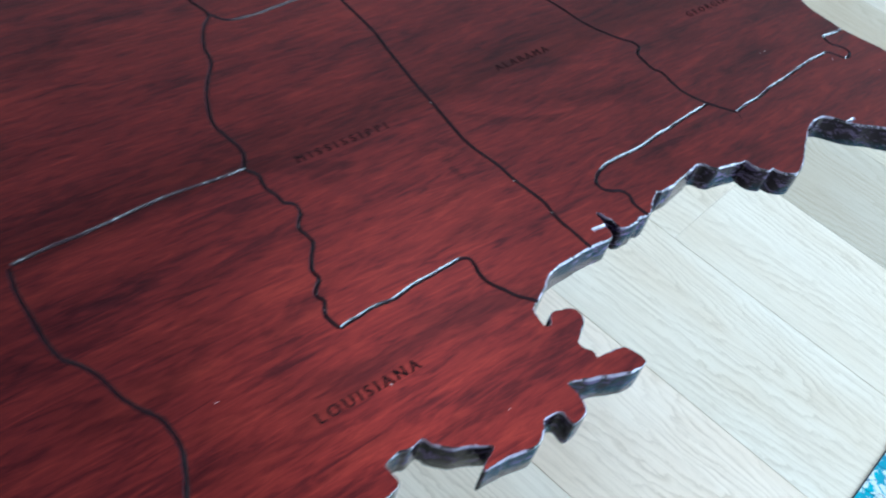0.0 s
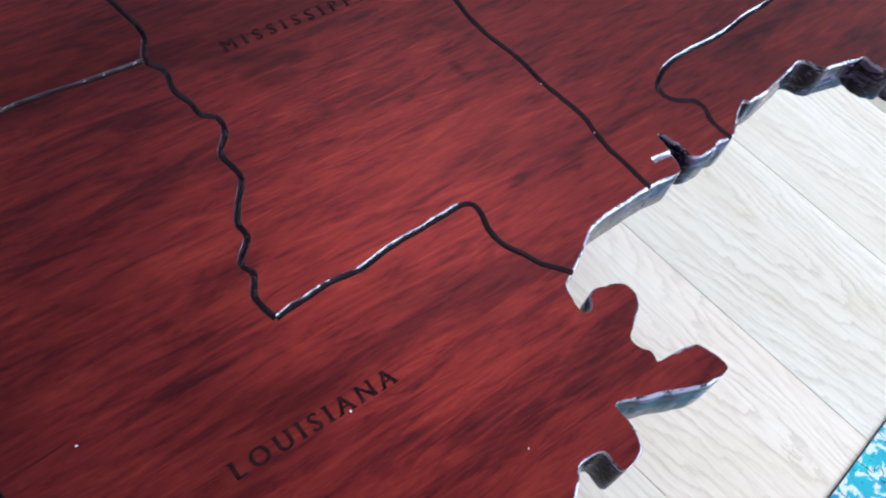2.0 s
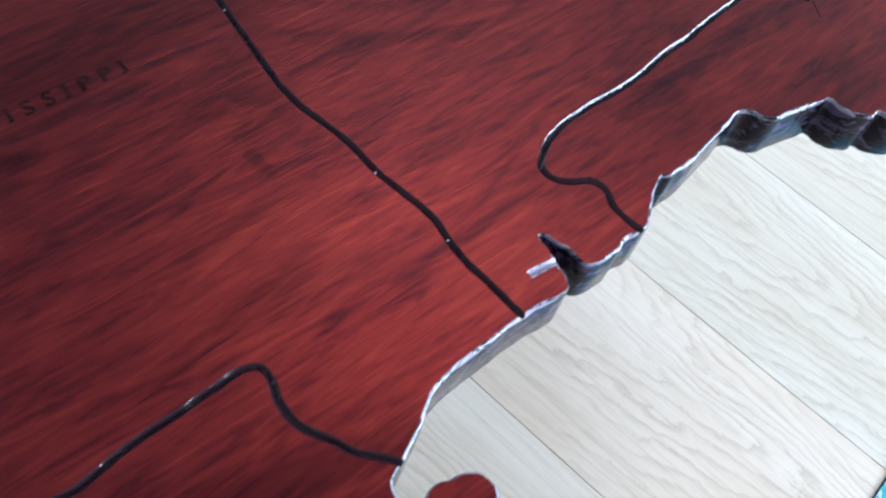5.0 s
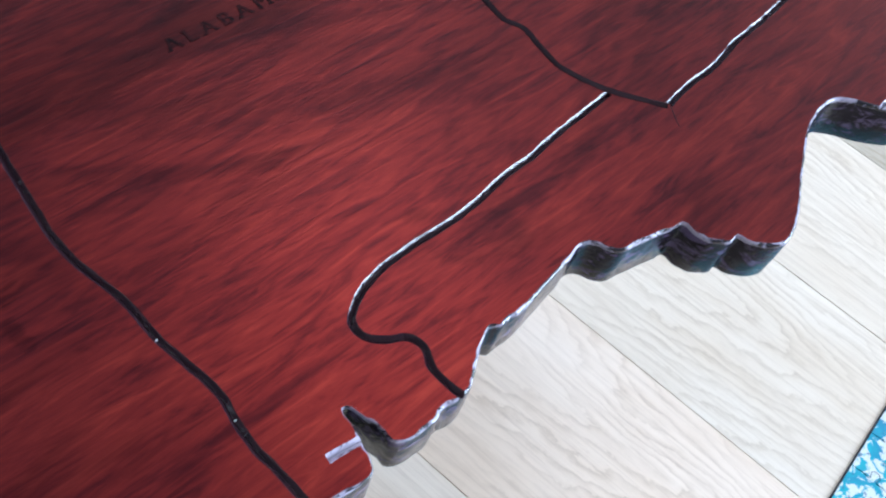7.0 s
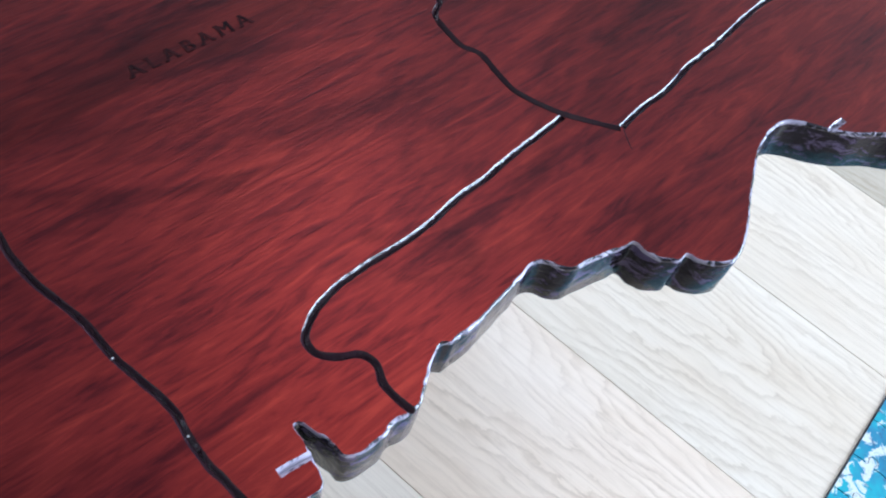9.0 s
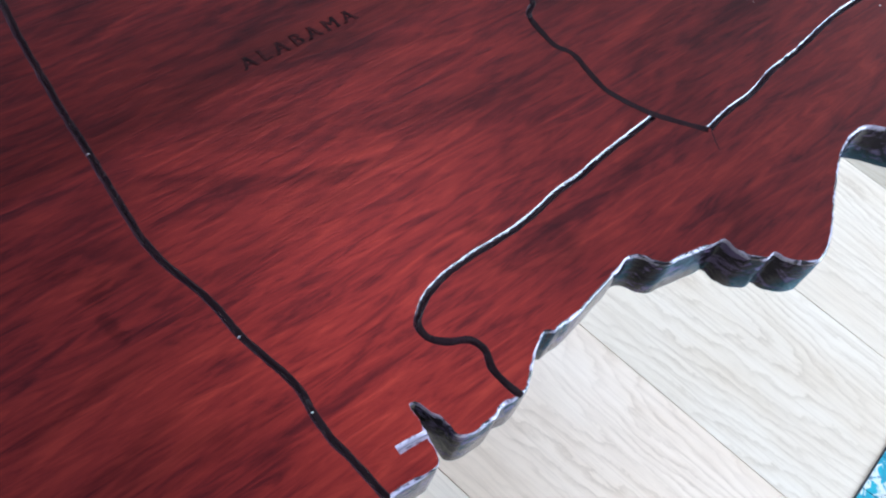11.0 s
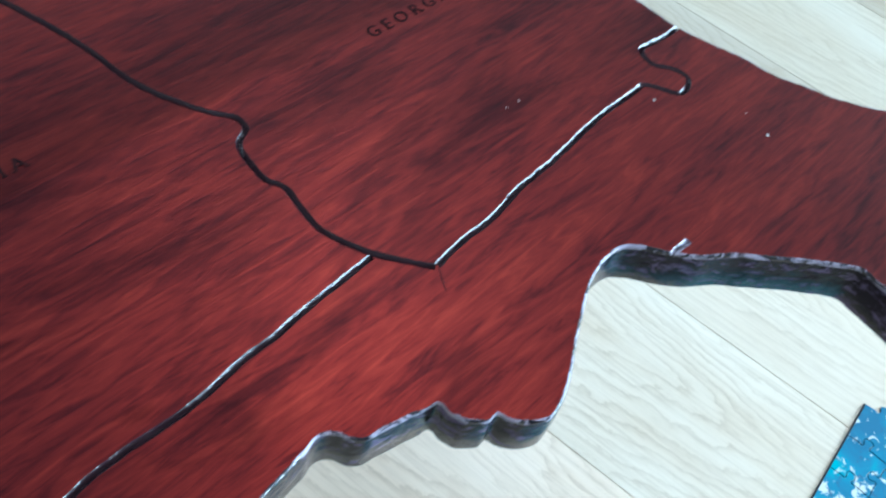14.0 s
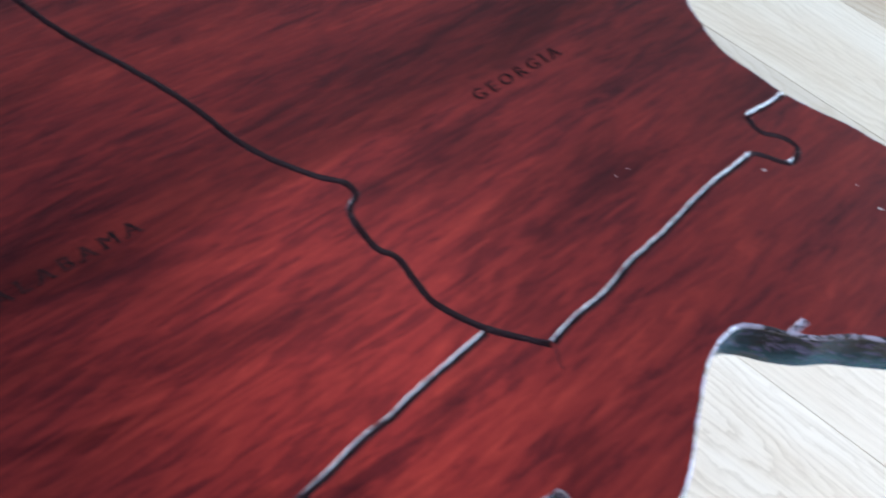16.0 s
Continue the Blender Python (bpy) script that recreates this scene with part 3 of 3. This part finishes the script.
def map_table():
    table = tagged(new("map_table"), "red stained wooden table top cut as a map with black grooves", "table")
    board = part("tabletop", table_board(coast_line), [WOOD, EDGE, RIM], table, "glossy red board with black sawn edges")
    carve(board)
    lettering("LOUISIANA", (15.0, 183.9), (51.4, 213.3), 0.0068, board)
    lettering("MISSISSIPPI", (-5.6, 315.0), (33.6, 346.2), 0.0061, board)
    lettering("ALABAMA", (89.0, 402.0), (118.1, 426.2), 0.0061, board)
    lettering("GEORGIA", (207.0, 479.8), (235.0, 503.0), 0.0061, board)
    under = TOP - THICK
    for x, y in ((0.09, 0.62), (-0.18, 0.05), (-0.42, 0.72), (-0.80, -0.22), (-1.05, 0.10), (0.14, 0.98)):
        bm = boxes((x - 0.022, x + 0.022, y - 0.022, y + 0.022, 0, under), bevel=0.003)
        for v in bm.verts:
            if v.co.z < 0.1:
                v.co.x, v.co.y = x + (v.co.x - x) * 0.7, y + (v.co.y - y) * 0.7
        part("leg", bm, BASEWOOD, table)
    return table


map_table()


def dust(x, y, size, turn, sunk=0.0):
    bm = bmesh.new()
    bmesh.ops.create_icosphere(bm, subdivisions=2, radius=1)
    for v in bm.verts:
        v.co *= 1 + 0.3 * noise.noise(v.co * 1.7 + Vector((x, y, 0)))
        v.co = Vector((v.co.x * size * 1.4, v.co.y * size, (v.co.z + 0.9) * size * 0.3))
    ob = part("dust_speck", bm, DUST, None, smooth=True)
    ob.matrix_world = pose(x * 0.001, y * 0.001, TOP - sunk, 0, 0, turn)
    tagged(ob, "tiny white dust speck lying on the red board", "dust", "dust specks")


for x, y, size in ((292.3, 461.2, 0.0003), (326.3, 449.2, 0.0004), (249.2, 457.8, 0.0002), (245.2, 454.8, 0.00015), (321.5, 457.8, 0.00018),
                   (40.3, 204.2, 0.00026), (-22, 189, 0.00025), (86, 199, 0.00018)):
    dust(x, y, size, x * 7 % 180)
for x, y in ((54.0, 370.3), (93.6, 323.4), (110.6, 306.2)):
    dust(x, y, 0.00022, 40, 0.0007)


# ---- the jigsaw puzzle ----
PIECE, CORNER, PUZZLE_TURN, COLS, DEEP = 0.042, (0.7295, 0.6165), 46.8, 15, 8


def knob_edge(a, b, sign, rnd):
    """One cut between two pieces, from a to b: a tab to the side that sign gives, or a straight line for 0."""
    if not sign:
        return [a.lerp(b, k / 4) for k in range(4)]
    d = b - a
    across = Vector((-d.y, d.x)) * sign
    mid = 0.5 + rnd.uniform(-0.06, 0.06)
    shape = ((0, 0), (0.18, 0.02), (0.32, 0.03), (0.40, 0.01), (0.43, 0.06), (0.40, 0.13), (0.39, 0.19), (0.44, 0.24), (0.50, 0.255),
             (0.56, 0.24), (0.61, 0.19), (0.60, 0.13), (0.57, 0.06), (0.60, 0.01), (0.68, 0.03), (0.82, 0.02))
    return [a + d * (s + (mid - 0.5) * (1 if 0.1 < s < 0.9 else 0)) + across * h for s, h in shape]


def jigsaw():
    rnd = random.Random(5)
    puzzle = tagged(new("jigsaw_puzzle"), "finished blue, turquoise and white jigsaw lying on the floor", "jigsaw puzzle")
    puzzle.matrix_world = pose(CORNER[0], CORNER[1], 0, 0, 0, PUZZLE_TURN + 180)
    grid = {(i, j): Vector((i * PIECE + (rnd.uniform(-1, 1) * 0.002 if 0 < i < COLS else 0), j * PIECE + (rnd.uniform(-1, 1) * 0.002 if 0 < j < DEEP else 0)))
            for i in range(COLS + 1) for j in range(DEEP + 1)}
    along = {(i, j): knob_edge(grid[i, j], grid[i + 1, j], rnd.choice((-1, 1)) if 0 < j < DEEP else 0, rnd) for i in range(COLS) for j in range(DEEP + 1)}
    deep = {(i, j): knob_edge(grid[i, j], grid[i, j + 1], rnd.choice((-1, 1)) if i < COLS else 0, rnd) for i in range(COLS + 1) for j in range(DEEP)}
    for i in range(COLS):
        for j in range(DEEP):
            back = lambda line, end: [end] + line[:0:-1]
            loop = along[i, j] + deep[i + 1, j] + back(along[i, j + 1], grid[i + 1, j + 1]) + back(deep[i, j], grid[i, j + 1])
            n = len(loop)
            bm = bmesh.new()
            rings = []
            for inset, z in ((0.0008, 0.0016), (0.0002, 0.0011), (0.0002, 0.0)):
                ring = []
                for k in range(n):
                    t = loop[(k + 1) % n] - loop[k - 1]
                    t = t.normalized() if t.length > 1e-9 else Vector((1, 0))
                    p = loop[k] + Vector((-t.y, t.x)) * inset
                    ring.append(bm.verts.new((p.x, p.y, z)))
                rings.append(ring)
            top = bm.faces.new(rings[0])
            for a, b, mat in ((rings[0], rings[1], 0), (rings[1], rings[2], 1)):
                for k in range(n):
                    bm.faces.new((a[k - 1], a[k], b[k], b[k - 1])).material_index = mat
            bmesh.ops.recalc_face_normals(bm, faces=bm.faces[:])
            part("piece", bm, [PRINT, CARD], puzzle)


jigsaw()


# ---- floor boards ----
BOARD_W, BOARD_L, SEAM_V = 0.1927, 1.38, 0.7225
# row tones against the common pale oak; 2 to 4 include painted shade
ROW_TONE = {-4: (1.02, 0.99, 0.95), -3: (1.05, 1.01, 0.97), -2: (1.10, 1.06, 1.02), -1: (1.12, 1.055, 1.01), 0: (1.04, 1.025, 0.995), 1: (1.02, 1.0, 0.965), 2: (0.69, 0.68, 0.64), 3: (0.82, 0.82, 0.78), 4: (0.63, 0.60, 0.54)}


def floor_boards():
    rnd = random.Random(11)
    cut = {}
    first = math.floor((V0 - SEAM_V) / BOARD_W)
    last = math.ceil((V1 - SEAM_V) / BOARD_W)
    for row in range(first, last):
        v0, v1 = SEAM_V + row * BOARD_W, SEAM_V + (row + 1) * BOARD_W
        v0, v1 = max(v0, V0), min(v1, V1)
        if v1 - v0 < 0.01:
            continue
        # the joint that shows lies in the second row beyond the long seam
        start = -0.222 if row == 1 else -0.222 + BOARD_L * (0.5 + 0.33 * ((row * 7) % 5) / 5 + 0.1 * rnd.random())
        u = start - BOARD_L * math.ceil((start - U0) / BOARD_L)
        while u < U1:
            a, b = max(u, U0), min(u + BOARD_L, U1)
            if b - a > 0.02:
                key = (round(b - a, 3), round(v1 - v0, 3))
                if key not in cut:
                    g = 0.0002
                    bm = boxes((g, b - a - g, g, v1 - v0 - g, -0.003, 0.0))
                    bmesh.ops.bevel(bm, geom=[e for e in bm.edges if all(q.co.z > -0.001 for q in e.verts)], offset=0.0004, segments=1, affect="EDGES")
                    me = bpy.data.meshes.new("plank")
                    bm.to_mesh(me)
                    bm.free()
                    me.materials.append(OAK)
                    cut[key] = me
                ob = new("plank", cut[key])
                ob.parent = floor
                ob.location = (a, v0, 0)
                shade = 0.72 + 0.30 * rnd.random()
                tone = (shade, shade * 0.985, shade * 0.955)
                # boards in view beside the table take the row tones, painted shade included
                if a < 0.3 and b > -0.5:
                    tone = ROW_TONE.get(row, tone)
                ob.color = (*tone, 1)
            u += BOARD_L


floor_boards()
